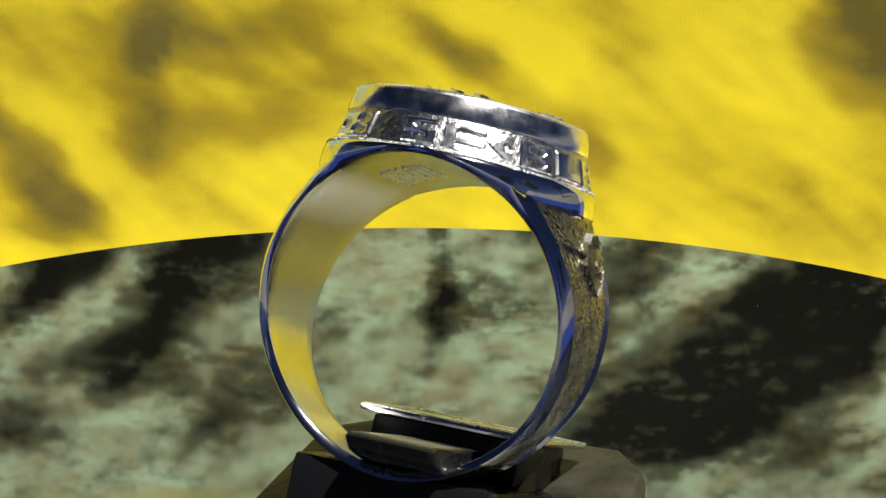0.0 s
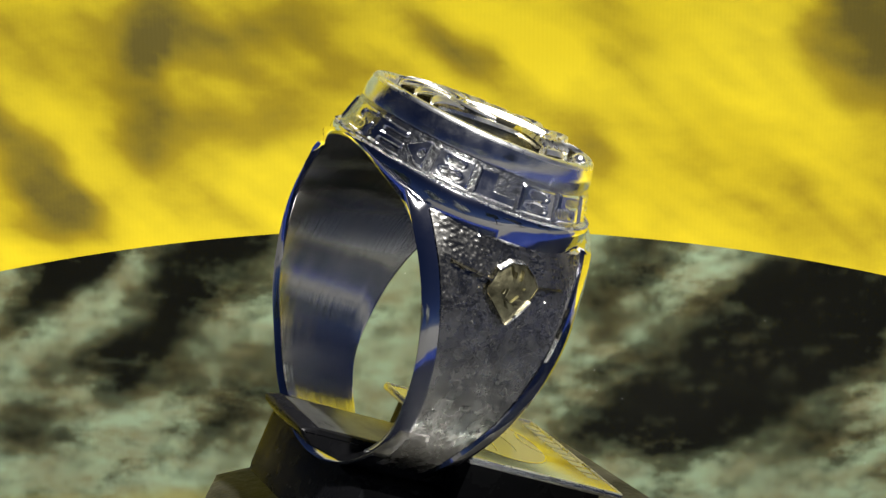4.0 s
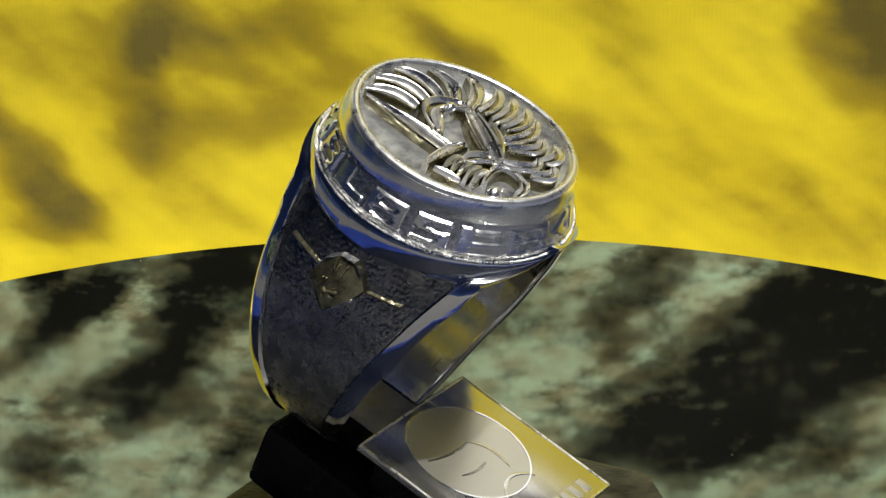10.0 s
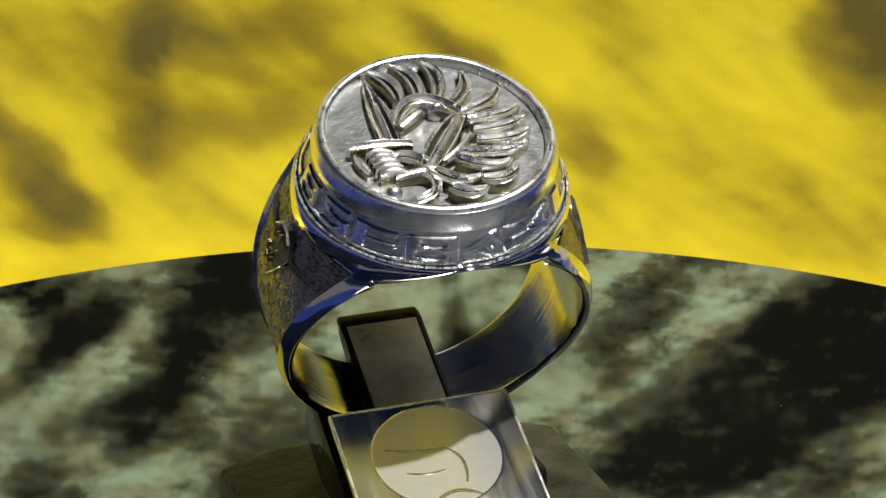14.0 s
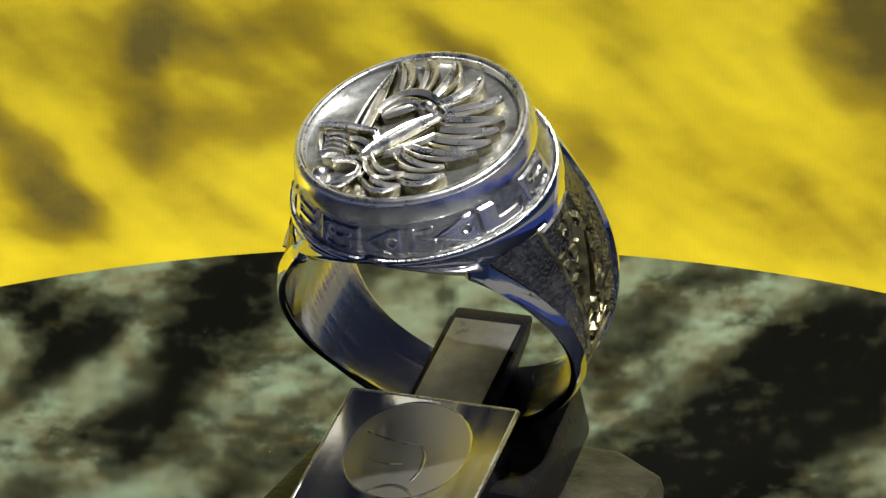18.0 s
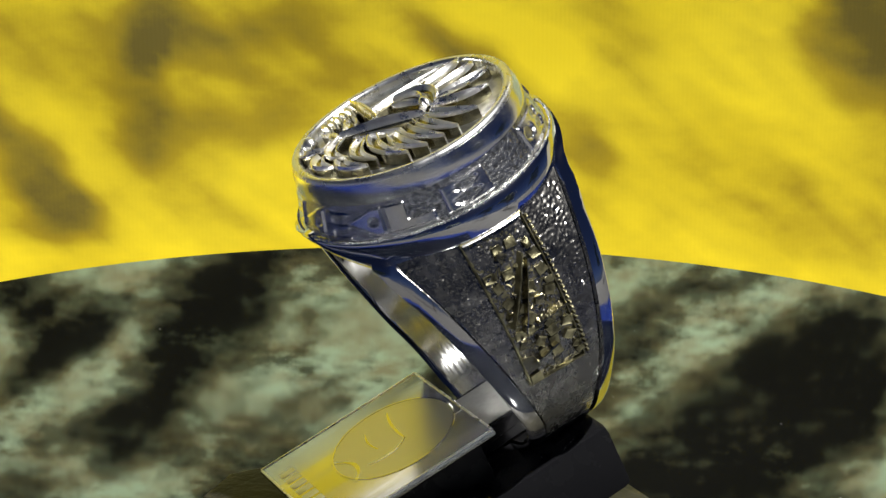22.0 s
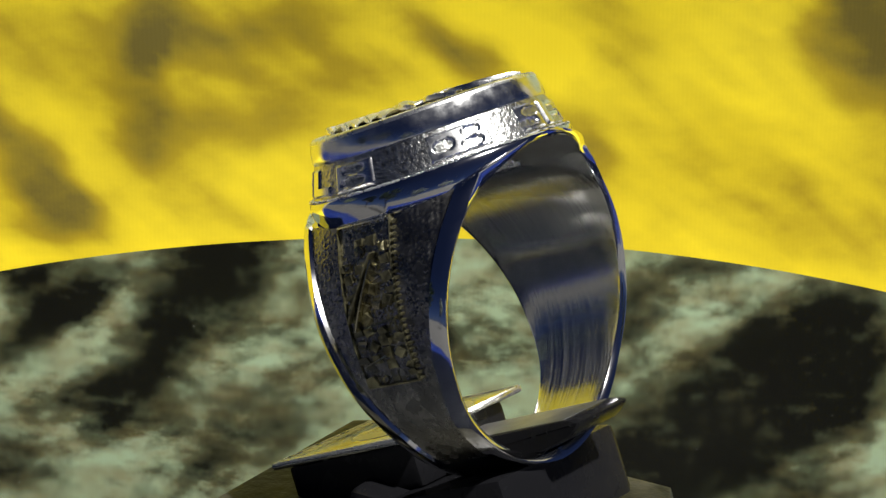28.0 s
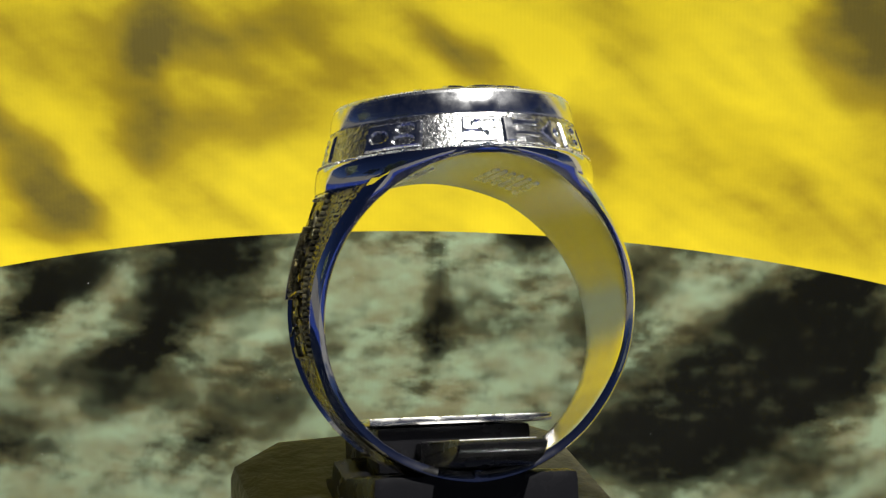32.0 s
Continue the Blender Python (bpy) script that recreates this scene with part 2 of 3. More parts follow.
def prism(outline, z0, z1, bevel=0.0):
    """A plate from an outline of (x, y), between two heights."""
    bm = bmesh.new()
    lo = [bm.verts.new((x, y, z0)) for x, y in outline]
    hi = [bm.verts.new((x, y, z1)) for x, y in outline]
    k = len(outline)
    bm.faces.new(lo[::-1])
    top = bm.faces.new(hi)
    for i in range(k):
        bm.faces.new((lo[i], lo[(i + 1) % k], hi[(i + 1) % k], hi[i]))
    if bevel:
        bmesh.ops.bevel(bm, geom=list(top.edges), offset=bevel, segments=2, affect="EDGES", profile=0.6)
    return bm


def lathe(profile, seg, centre=(0, 0), bend=None):
    """A turned solid from (radius, z) rows; bend moves each point."""
    bm = bmesh.new()
    rings = []
    for r, z in profile:
        if r < 1e-6:
            rings.append([bm.verts.new(bend((centre[0], centre[1], z)) if bend else (centre[0], centre[1], z))])
            continue
        row = []
        for i in range(seg):
            a = 2 * math.pi * i / seg
            p = (centre[0] + r * math.cos(a), centre[1] + r * math.sin(a), z)
            row.append(bm.verts.new(bend(p, a) if bend else p))
        rings.append(row)
    for a, b in zip(rings, rings[1:]):
        for i in range(seg):
            j = (i + 1) % seg
            if len(a) == 1 and len(b) == 1:
                continue
            if len(a) == 1:
                bm.faces.new((a[0], b[i], b[j]))
            elif len(b) == 1:
                bm.faces.new((a[i], b[0], a[j]))
            else:
                bm.faces.new((a[i], b[i], b[j], a[j]))
    return bm


def bezier(p, k):
    a, b, c = (Vector(q) for q in p)
    return [(1 - t) ** 2 * a + 2 * t * (1 - t) * b + t * t * c for t in (i / k for i in range(k + 1))]


ROUND = ((-1, 0), (-0.85, 0.55), (-0.4, 0.92), (0.05, 1.0), (0.5, 0.75), (0.9, 0.4), (1, 0))
HOLLOW = ((-1, 0), (-0.98, 0.7), (-0.92, 0.9), (-0.8, 1.0), (-0.64, 0.97), (-0.46, 0.82), (-0.2, 0.66), (0.1, 0.6), (0.36, 0.66), (0.58, 0.84), (0.72, 0.94), (0.86, 0.92), (0.95, 0.78), (0.98, 0.55), (1, 0))
ROOFED = ((-1, 0), (-0.97, 0.62), (-0.85, 0.76), (-0.68, 0.68), (-0.3, 0.6), (-0.14, 0.9), (0.0, 1.0), (0.14, 0.9), (0.3, 0.6), (0.68, 0.68), (0.85, 0.76), (0.97, 0.62), (1, 0))


def ridge(path, width, height, base, lift=None, steps=12, tip=0.15, section=ROUND, swell=1.0):
    """A raised rib along a bent path of three (x, y) points, swelling in its first half and tapering to its tip."""
    bm = bmesh.new()
    pts = bezier(path, steps)
    rows = []
    for i, p in enumerate(pts):
        t = i / steps
        d = (pts[min(i + 1, steps)] - pts[max(i - 1, 0)]).normalized()
        s = Vector((-d.y, d.x))
        w = width * (0.55 + 0.9 * t * swell - (0.55 + 0.9 * swell) * t * t + tip * t)
        h = height * (0.75 + 0.5 * t - 0.6 * t * t)
        row = []
        for u, k in section:
            q = p + s * (u * w / 2)
            z = base + (lift(q.x, q.y) if lift else 0)
            row.append(bm.verts.new((q.x, q.y, z - 0.15 if k == 0 else z + h * k)))
        rows.append(row)
    for a, b in zip(rows, rows[1:]):
        for i in range(len(section) - 1):
            f = bm.faces.new((a[i], a[i + 1], b[i + 1], b[i]))
            # low parts of the section get the dim metal, as if shaded
            if (section[i][1] + section[i + 1][1]) / 2 < 0.72:
                f.material_index = 1
    bm.faces.new(rows[0][::-1])
    bm.faces.new(rows[-1])
    return bm


def figure(name, bm):
    """A raised figure on the face: bright crests, hollows and flanks given a shaded colour."""
    ob = part(name, bm, RELIEF, ring)
    ob.data.materials.append(DIM_SILVER)
    return ob


def blob(x, y, z, rx, ry, rz, bm=None):
    bm = bmesh.new() if bm is None else bm
    m = Matrix.Translation((x, y, z)) @ Matrix.Diagonal((rx, ry, rz, 1))
    bmesh.ops.create_uvsphere(bm, u_segments=16, v_segments=10, radius=1.0, matrix=m)
    return bm


def lerp(table, z):
    """A smooth curve through the (z, value) rows of a table."""
    k = len(table) - 1
    z = max(table[0][0], min(table[k][0], z))
    i = next(m for m in range(k) if z <= table[m + 1][0])

    def slope(m):
        a, c = table[max(m - 1, 0)], table[min(m + 1, k)]
        return (c[1] - a[1]) / (c[0] - a[0])
    (a, va), (c, vc) = table[i], table[i + 1]
    h = c - a
    t = (z - a) / h
    return ((2 * t ** 3 - 3 * t * t + 1) * va + (t ** 3 - 2 * t * t + t) * h * slope(i)
            + (3 * t * t - 2 * t ** 3) * vc + (t ** 3 - t * t) * h * slope(i + 1))


# ---------------------------------------------------------------- the terrace and unseen surroundings added for reflections
def slab(name, x0, x1, y0, y1, z0, z1, mat, label):
    ob = part(name, box(x0, x1, y0, y1, z0, z1), mat, smooth=False)
    return tagged(ob, label, kind="structure")


slab("ground", -60000, 60000, -60000, 60000, -990, -890, PAVING, "dark terrace paving under the table")
# out of view: a wall added for what the metal reflects
slab("added_wall", -3000, 3600, 2100, 5300, -890, 1400, CREAM, "unseen cream wall added behind the cloth for pale reflections")


def pale_reflector(x0, x1, ridge_z):
    """A steep pale prism, added out of view so that plate and rim reflect white."""
    bm = bmesh.new()
    rows = [[bm.verts.new((x, y, z)) for y, z in ((2000, 1420), (3700, ridge_z), (5400, 1420), (3700, 1401))] for x in (x0, x1)]
    for i in range(4):
        bm.faces.new((rows[0][i], rows[0][(i + 1) % 4], rows[1][(i + 1) % 4], rows[1][i]))
    bm.faces.new(rows[0])
    bm.faces.new(rows[1][::-1])
    tagged(part("pale_reflector", bm, PALE_PAINT, smooth=False), "unseen pale slope added to give the metal white reflections", kind="structure")


pale_reflector(1200, 2500, 6000)
pale_reflector(-2200, -1200, 5200)


def tree():
    """A leafy garden tree: tapered trunk, limbs and a loose crown of leaves. Metres."""
    rnd = random.Random(21)
    thing = tagged(new("tree"), "dark leafy garden tree in the shade", "tree", "trees round the terrace")
    bm = bmesh.new()

    def limb(a, b, r0, r1):
        a, b = Vector(a), Vector(b)
        q = (b - a).to_track_quat("Z", "Y").to_matrix()
        rows = []
        for i in range(5):
            t = i / 4
            c = a.lerp(b, t) + Vector((math.sin(t * 4), math.cos(t * 3) - 1, 0)) * 0.06
            r = r0 + (r1 - r0) * t
            rows.append([bm.verts.new(c + q @ Vector((r * math.cos(k * math.pi / 4), r * math.sin(k * math.pi / 4), 0))) for k in range(8)])
        for p, w in zip(rows, rows[1:]):
            for k in range(8):
                bm.faces.new((p[k], p[(k + 1) % 8], w[(k + 1) % 8], w[k]))

    limb((0, 0, 0), (0.1, 0, 2.6), 0.2, 0.12)
    tips = []
    for i in range(9):
        a = i * 2.4
        tip = (1.5 * math.cos(a), 1.5 * math.sin(a), 2.9 + 0.28 * i)
        limb((0.08, 0, 1.6 + 0.12 * i), tip, 0.07, 0.02)
        tips.append(tip)
    for v in bm.verts:
        v.co *= 1000
    part("trunk", bm, BARK, thing)
    verts, faces = [], []
    clumps = [(Vector(p) + Vector((rnd.gauss(0, 0.5), rnd.gauss(0, 0.5), rnd.gauss(0, 0.4)))) for p in tips for _ in range(5)]
    for c in clumps:
        for _ in range(70):
            p = c + Vector((rnd.gauss(0, 0.3), rnd.gauss(0, 0.3), rnd.gauss(0, 0.22)))
            u = Vector((rnd.gauss(0, 1), rnd.gauss(0, 1), rnd.gauss(0, 1))).normalized() * 0.13
            w = u.orthogonal().normalized() * 0.07
            k = len(verts)
            verts += [p - u, p + w, p + u, p - w]
            faces.append((k, k + 1, k + 2, k + 3))
    me = bpy.data.meshes.new("crown")
    me.from_pydata(verts, [], faces)
    me.materials.append(LEAF)
    crown = new("crown", me)
    crown.parent = thing
    return thing


first = tree()
first.matrix_basis = pose(-11.0, -9.0, -0.89, 0, 0, 10)
for x, y, turn, size in ((9.4, -12.4, 80, 0.8), (15.0, 1.2, 140, 0.8), (-15.8, 2.4, 200, 0.9), (1.9, -16.0, 260, 0.8), (14.0, -8.0, 30, 0.9), (-16.2, -5.6, 310, 0.8), (-5.4, -15.5, 170, 0.8)):
    copy_thing(first, pose(x, y, -0.89, 0, 0, turn) @ Matrix.Scale(size, 4))

table = tagged(new("table"), "unseen table, coloured navy so the ring reflects blue", "table")
table.location = (0, 0, -0.89)
part("tabletop", box(-500, 500, -350, 400, 750, 784, 4), NAVY, table)
for sx in (-460, 420):
    for sy in (-310, 320):
        part("leg", box(sx, sx + 40, sy, sy + 40, 0, 750, 3), NAVY, table)

# ---------------------------------------------------------------- the cloth behind
# dark print; the yellow list also paints in fold shadows and a highlight: (x, z, half length, half width, turn in
# degrees, strength) in millimetres on the hanging cloth
YELLOW_PRINT_AND_SHADE = ((-36.4, -28.1, 10.4, 6.5, 0, 0.75),
                (-42.8, -37.2, 8.3, 3.4, 88, 0.5),
                (-24.7, -40.5, 15.4, 5.1, 15, 0.46),
                (-17.2, -27.3, 11.2, 4.0, 20, 0.4),
                # next two: soft fold shadows painted in
                (1.2, -31.4, 6.9, 3.1, -36, 0.55),
                (13.3, -40.5, 12.5, 3.3, -41, 0.28),
                (24.4, -29.7, 11.5, 3.9, -40, 0.26),
                (60.3, -28.1, 7.6, 9.4, 0, 0.85),
                (62.6, -46.4, 10.9, 4.1, 93, 0.35),
                (20.3, -49.0, 8.0, 3.3, 81, 0.32),
                (-59.9, -48.5, 9.8, 3.6, -53, 0.75),
                (-55.8, -56.7, 6.2, 3.9, 0, 0.5),
                (-42.1, -51.5, 12.3, 7.7, 0, 0.25),
                (-55.8, -32.2, 10.4, 6.6, 0, 0.36),
                # negative: the painted highlight of a fold
                (9.2, -28.9, 11.4, 3.4, -36, -0.25),
                (44.5, -52.4, 18.6, 5.8, -26, 0.24))
GREEN_PRINT = ((-32.8, 17.1, 16.5, 6.7, -56, 0.95),
                (-54.7, 21.6, 11.3, 4.3, -36, 0.8),
                (-45.3, 36.9, 9.4, 4.3, -11, 0.7),
                (-60.1, 46.2, 5.5, 3.3, 0, 0.65),
                (41.8, 35.6, 20.9, 8.4, -27, 1.0),
                (58.7, 19.8, 11.5, 6.1, -22, 0.9),
                (27.9, 22.5, 9.3, 3.7, -43, 0.5),
                (36.7, 10.5, 9.0, 2.8, -21, 0.6),
                (11.5, 9.6, 5.0, 3.0, 21, 0.9),
                (0.8, 20.7, 11.5, 1.5, -90, 0.6),
                (-12.0, 7.5, 10.7, 2.3, 0, 0.6),
                (-61.0, 15.4, 5.8, 4.0, 0, 0.65),
                (60.1, 31.5, 7.2, 7.2, 0, 0.6),
                (46.4, 45.3, 17.0, 4.8, 0, 0.5),
                (-25.9, 40.6, 9.6, 4.3, -32, 0.55),
                (7.1, 26.0, 9.2, 2.7, -21, 0.3))


def dark_at(blobs, x, z, slant, streak, base):
    wx = 5 * noise.noise((x * 0.05, z * 0.07, 1.0)) + 4 * noise.noise((x * 0.12, z * 0.14, 2.0))
    wz = 4 * noise.noise((x * 0.05, z * 0.06, 5.0)) + 3.5 * noise.noise((x * 0.13, z * 0.13, 6.0))
    v = 0.0
    for bx, bz, a, b, turn, s in blobs:
        c, k = math.cos(radians(turn)), math.sin(radians(turn))
        dx, dz = x + wx * 0.6 - bx, z + wz * 0.6 - bz
        u, w = (dx * c + dz * k) / a, (-dx * k + dz * c) / b
        d = math.sqrt(u * u + w * w)
        q = min(1.0, max(0.0, (1.9 - d) / 1.7))
        v += s * q * q * (3 - 2 * q)
    # slanted streaks: print grain, and on the yellow the light and dark of folds
    c, k = math.cos(slant), math.sin(slant)
    u, w = x * c + z * k, -x * k + z * c
    v = base + min(v, 1.0) + streak * (0.36 * noise.noise((u * 0.045, w * 0.13, 7.0)) + 0.3 * noise.noise((u * 0.12, w * 0.4, 8.0)))
    return min(1.0, max(0.0, v))


def cloth():
    rows, cols = 232, 340
    top, back = 165.0, 180.0
    fold = top + 72                  # where it curves onto the table
    verts, dark, green = [], [], []
    for j in range(rows + 1):
        s = j / rows * (fold + 123.0)
        for i in range(cols + 1):
            x = -240 + 480 * i / cols
            z, y = top - s, back
            if s >= fold:
                a = min((s - fold) / 51.8, 1.0) * math.pi / 2
                z = -72.0 - 33.0 * math.sin(a) + 0.6
                y = back - 33.0 + 33.0 * math.cos(a) - max(0.0, s - fold - 51.8)
            wav = 1.6 * noise.noise((x * 0.018, s * 0.02, 3.0)) + 0.5 * noise.noise((x * 0.06, s * 0.05, 9.0))
            verts.append((x * MM, (y + wav * max(0.0, min(1.0, (fold + 48 - s) / 40))) * MM, z * MM))
            flat = top - s
            edge = min(flat + 8, 64 - flat, 170 - abs(x)) + 4 * noise.noise((x * 0.05, s * 0.05, 4))
            g = min(1.0, max(0.0, edge / 5.0))
            green.append(g)
            dark.append(dark_at(YELLOW_PRINT_AND_SHADE, x, z, -0.55, 0.6, 0.16) if g < 0.5 else dark_at(GREEN_PRINT, x, z, -0.6, 1.0, 0.12))
    w = cols + 1
    faces = [(j * w + i, j * w + i + 1, (j + 1) * w + i + 1, (j + 1) * w + i) for j in range(rows) for i in range(cols)]
    me = bpy.data.meshes.new("backdrop_cloth")
    me.from_pydata(verts, [], faces)
    for name, vals in (("print_and_shade", dark), ("print_green", green)):
        me.attributes.new(name, "FLOAT", "POINT").data.foreach_set("value", vals)
    me.polygons.foreach_set("use_smooth", [True] * len(faces))
    me.materials.append(CLOTH)
    ob = new("backdrop_cloth", me)
    so = ob.modifiers.new("thickness", "SOLIDIFY")
    so.thickness = 0.0005
    so.offset = -1
    return tagged(ob, "yellow and olive camouflage cloth hanging behind the turntable", "cloth")


cloth()
board = tagged(part("backdrop_board", box(-245, 245, 184, 192, -105.9, 162, 1.0), WOOD), "dark wooden board holding up the cloth", "board")

# ---------------------------------------------------------------- turntable
DISC_Z, DISC_R = -26.78, 79.6
disc = tagged(new("turntable"), "round mirror-topped display turntable, slowly turning", "turntable")
DISC_POSE = Matrix.Translation(PIVOT + AXIS * DISC_Z * MM + Vector((-0.75, -0.4, 0)) * MM) @ pose(0, 0, 0, -0.06, -0.11)
part("mirror_top", lathe([(0, 0), (DISC_R - 0.4, 0), (DISC_R, -0.4), (DISC_R, -4.6), (DISC_R - 0.4, -5), (0, -5)], 256), MIRROR, disc,
     "dark mirrored round top")
part("rim", lathe([(DISC_R - 3, -5.05), (DISC_R - 3, -12), (DISC_R - 4, -12.4), (0, -12.4), (0, -5.05)], 128), BLACK, disc, "black plastic skirt")
base = tagged(part("turntable_stand", lathe([(0, -39.5), (55, -39.5), (57, -41), (62, -104.4), (0, -104.4)], 96), BLACK), "black round base of the turntable on the cloth", "base")


def dust():
    bm = bmesh.new()
    rnd = random.Random(4)
    for i in range(110):
        r, a = DISC_R * math.sqrt(rnd.random()) * 0.99, rnd.random() * 2 * math.pi
        s = rnd.uniform(0.018, 0.045)
        if abs(r) < 20:
            continue
        x, y = r * math.cos(a), r * math.sin(a)
        vs = [bm.verts.new((x + s * math.cos(q) * rnd.uniform(0.6, 1.3), y + s * math.sin(q), 0.01)) for q in (0, 1.3, 2.5, 3.8, 5)]
        tip = bm.verts.new((x, y, 0.01 + s * 0.6))
        for k in range(5):
            bm.faces.new((vs[k], vs[(k + 1) % 5], tip))
    ob = part("dust", bm, DUST, disc, "pale dust specks", smooth=False)
    ob["kind"] = "stuff"


dust()

# ---------------------------------------------------------------- the ring
RING_POSE = Matrix(((0.9970, 0.0480, -0.0650, -0.644 * MM), (-0.0700, 0.9080, -0.4120, 3.120 * MM), (0.0400, 0.4150, 0.9090, -4.174 * MM), (0, 0, 0, 1)))
RING_POSE = Matrix.LocRotScale(RING_POSE.translation, RING_POSE.to_quaternion().normalized(), None)
ring = tagged(new("signet_ring"), "polished silver signet ring with a winged sword in relief", "ring")
HOLE = 10.5
WIDTH = ((-12.2, 3.1), (-6.5, 3.6), (-3, 4.5), (0, 5.25), (6, 6.9), (9.5, 8.05), (12, 8.7))
FACE_C = (0.08, 0.44)


def outer_radius(a):
    """The outside of the band over the angle from the side, in degrees."""
    return lerp(((-90, 11.3), (-45, 11.35), (0, 11.55), (20, 11.95), (35, 12.65), (46, 13.5)), a)


def bow(z):
    return lerp(((-4, 0.003), (3, 0.015), (9.5, 0.05)), z)


def band_stations():
    right = []
    for i in range(49):
        a = -90 + i * (43.8 + 90) / 48
        r = outer_radius(a)
        right.append((r * math.cos(radians(a)), r * math.sin(radians(a)), None))
    for i in range(1, 15):
        t = i / 14
        x = 6.85 * (1 - t)
        right.append((x, 9.3 + 1.9 * t ** 0.7, math.sqrt((10.25 - 0.65 * t) ** 2 - x * x)))
    return right + [(-x, z, w) for x, z, w in right[-2:0:-1]]


def across(x, z, wide, n, sink):
    """Points across the band's outside, front to back, sunk between its borders."""
    out = []
    for i in range(n + 1):
        if wide is None:
            w = lerp(WIDTH, z)
            k = min(i, n - i)
            edge = (0.0, 0.6, 1.22, 1.42)[k] if k < 4 else 1.42 + (w - 1.42) * (k - 3) / (n / 2 - 3)
            y = (w - edge) * (-1 if i < n / 2 else 1)
            xx = abs(x) - bow(z) * y * y - ((0.34, 0.1, 0.0)[k] if k < 3 else 0.0) * min(1.0, max(0.0, (9.0 - z) / 2))
            if k >= 3:
                xx -= sink * max(0.0, min(1.0, (z + 9.6) / 0.8))
            out.append((math.copysign(xx, x), y + 0.2, z))
        else:
            out.append((x, (-1 + 2 * i / n) * wide + 0.38, z))
    return out


def band():
    bm = bmesh.new()
    loops = []
    for x, z, wide in band_stations():
        o = across(x, z, wide, 24, 0.4)
        ex, ez = o[0][0], o[0][2]
        a = math.atan2(ez, ex)
        w = (lerp(WIDTH, z) if wide is None else wide) - 0.3
        mid = 0.2 if wide is None else 0.38
        inn = [(HOLE * math.cos(a), mid + w * (1 - 2 * k / 6), HOLE * math.sin(a)) for k in range(7)]
        loops.append([bm.verts.new(p) for p in o + inn])
    k = len(loops[0])
    for a, b in zip(loops, loops[1:] + loops[:1]):
        for i in range(k):
            j = (i + 1) % k
            f = bm.faces.new((a[i], a[j], b[j], b[i]))
            if 25 <= i < 31:
                f.material_index = 1
    bm.edges.ensure_lookup_table()
    sharp = []
    for lp, nx in zip(loops, loops[1:] + loops[:1]):
        for i in (0, 24, 25, 31):
            e = bm.edges.get((lp[i], nx[i]))
            if e:
                sharp.append(e)
    bmesh.ops.bevel(bm, geom=sharp, offset=0.18, segments=2, affect="EDGES", profile=0.6)
    ob = part("band", bm, SILVER, ring, "polished silver band with a brushed hole")
    ob.data.materials.append(BRUSHED)
    return ob


band()


def bezel_bend(p, a=0.0):
    x, y, z = p
    return (x, y, z - 0.004 * x * x)


def lower_bend(p, a=0.0):
    """The collar is a little oval and follows the arch of the band below."""
    x, y, z = p
    low = 9.0 + 1.9 * max(0.0, 1 - abs(x) / 6.85) ** 0.7
    z = low + (z - 9.0) / 2.0 * (11.0 - low)
    return (x, FACE_C[1] + (y - FACE_C[1]) * (0.955 + 0.045 * min(1.0, max(0.0, (z - 9.2) / 1.8))), z - 0.004 * x * x)


part("collar", lathe([(8.7, 9.0), (9.6, 9.0), (9.76, 9.25), (9.74, 9.9), (9.66, 10.5), (9.54, 10.85), (9.4, 11.0), (9.22, 11.0), (9.1, 10.85), (8.7, 10.8)], 160, FACE_C, lower_bend),
     SILVER, ring, "polished collar under the lettering")
part("letter_band", lathe([(9.24, 10.7), (9.16, 10.95), (8.42, 13.38), (7.95, 13.4)], 160, FACE_C, bezel_bend), GRAIN, ring, "grained sloping lettering band")
part("bezel", lathe([(7.95, 13.1), (8.36, 13.28), (8.5, 13.38), (8.52, 13.5), (8.44, 14.2), (8.26, 14.78), (7.6, 14.8), (7.5, 14.3), (7.3, 14.2)], 200, FACE_C, bezel_bend),
     LETTER, ring, "polished round wall of the face")
part("rim", lathe([(8.25, 14.76), (8.22, 14.9), (8.12, 15.02), (8.02, 15.09), (7.85, 15.11), (7.68, 15.08), (7.56, 14.98), (7.5, 14.8), (7.48, 14.3)], 200, FACE_C, bezel_bend),
     RIM, ring, "worn bright rim of the face")
part("face_plate", lathe([(7.55, 14.38), (4, 14.4), (0, 14.42), (0, 13.4), (7.55, 13.2)], 96, FACE_C, bezel_bend), FACE, ring, "sunk grained face")


def sag(x, y):
    return -0.003 * x * x


FEATHERS = (((-1.7, 3.7), (-1.6, 5.7), (-3.2, 7.0)), ((-0.3, 3.8), (0.1, 6.1), (-1.5, 7.4)), ((0.9, 3.3), (2.0, 5.7), (0.8, 7.4)),
            ((1.6, 2.5), (3.8, 3.9), (3.3, 6.1)), ((2.3, 1.7), (4.8, 2.1), (5.5, 4.1)), ((2.4, 0.8), (4.9, 0.5), (6.4, 2.0)),
            ((2.5, -0.3), (4.9, -0.8), (6.5, 0.8)), ((2.4, -1.3), (4.9, -2.1), (6.4, -0.5)), ((0.9, -2.1), (3.5, -3.6), (5.9, -1.8)),
            ((0.6, -2.9), (2.4, -4.9), (4.2, -3.5)), ((-1.5, -3.4), (0.1, -6.2), (1.8, -4.6)), ((-0.6, -5.6), (0.6, -7.1), (1.9, -5.8)), ((1.7, -5.1), (3.2, -6.0), (4.5, -4.3)))
for f in FEATHERS:
    figure("feather", ridge(f, 1.5, 1.3, 14.45, sag, section=HOLLOW))
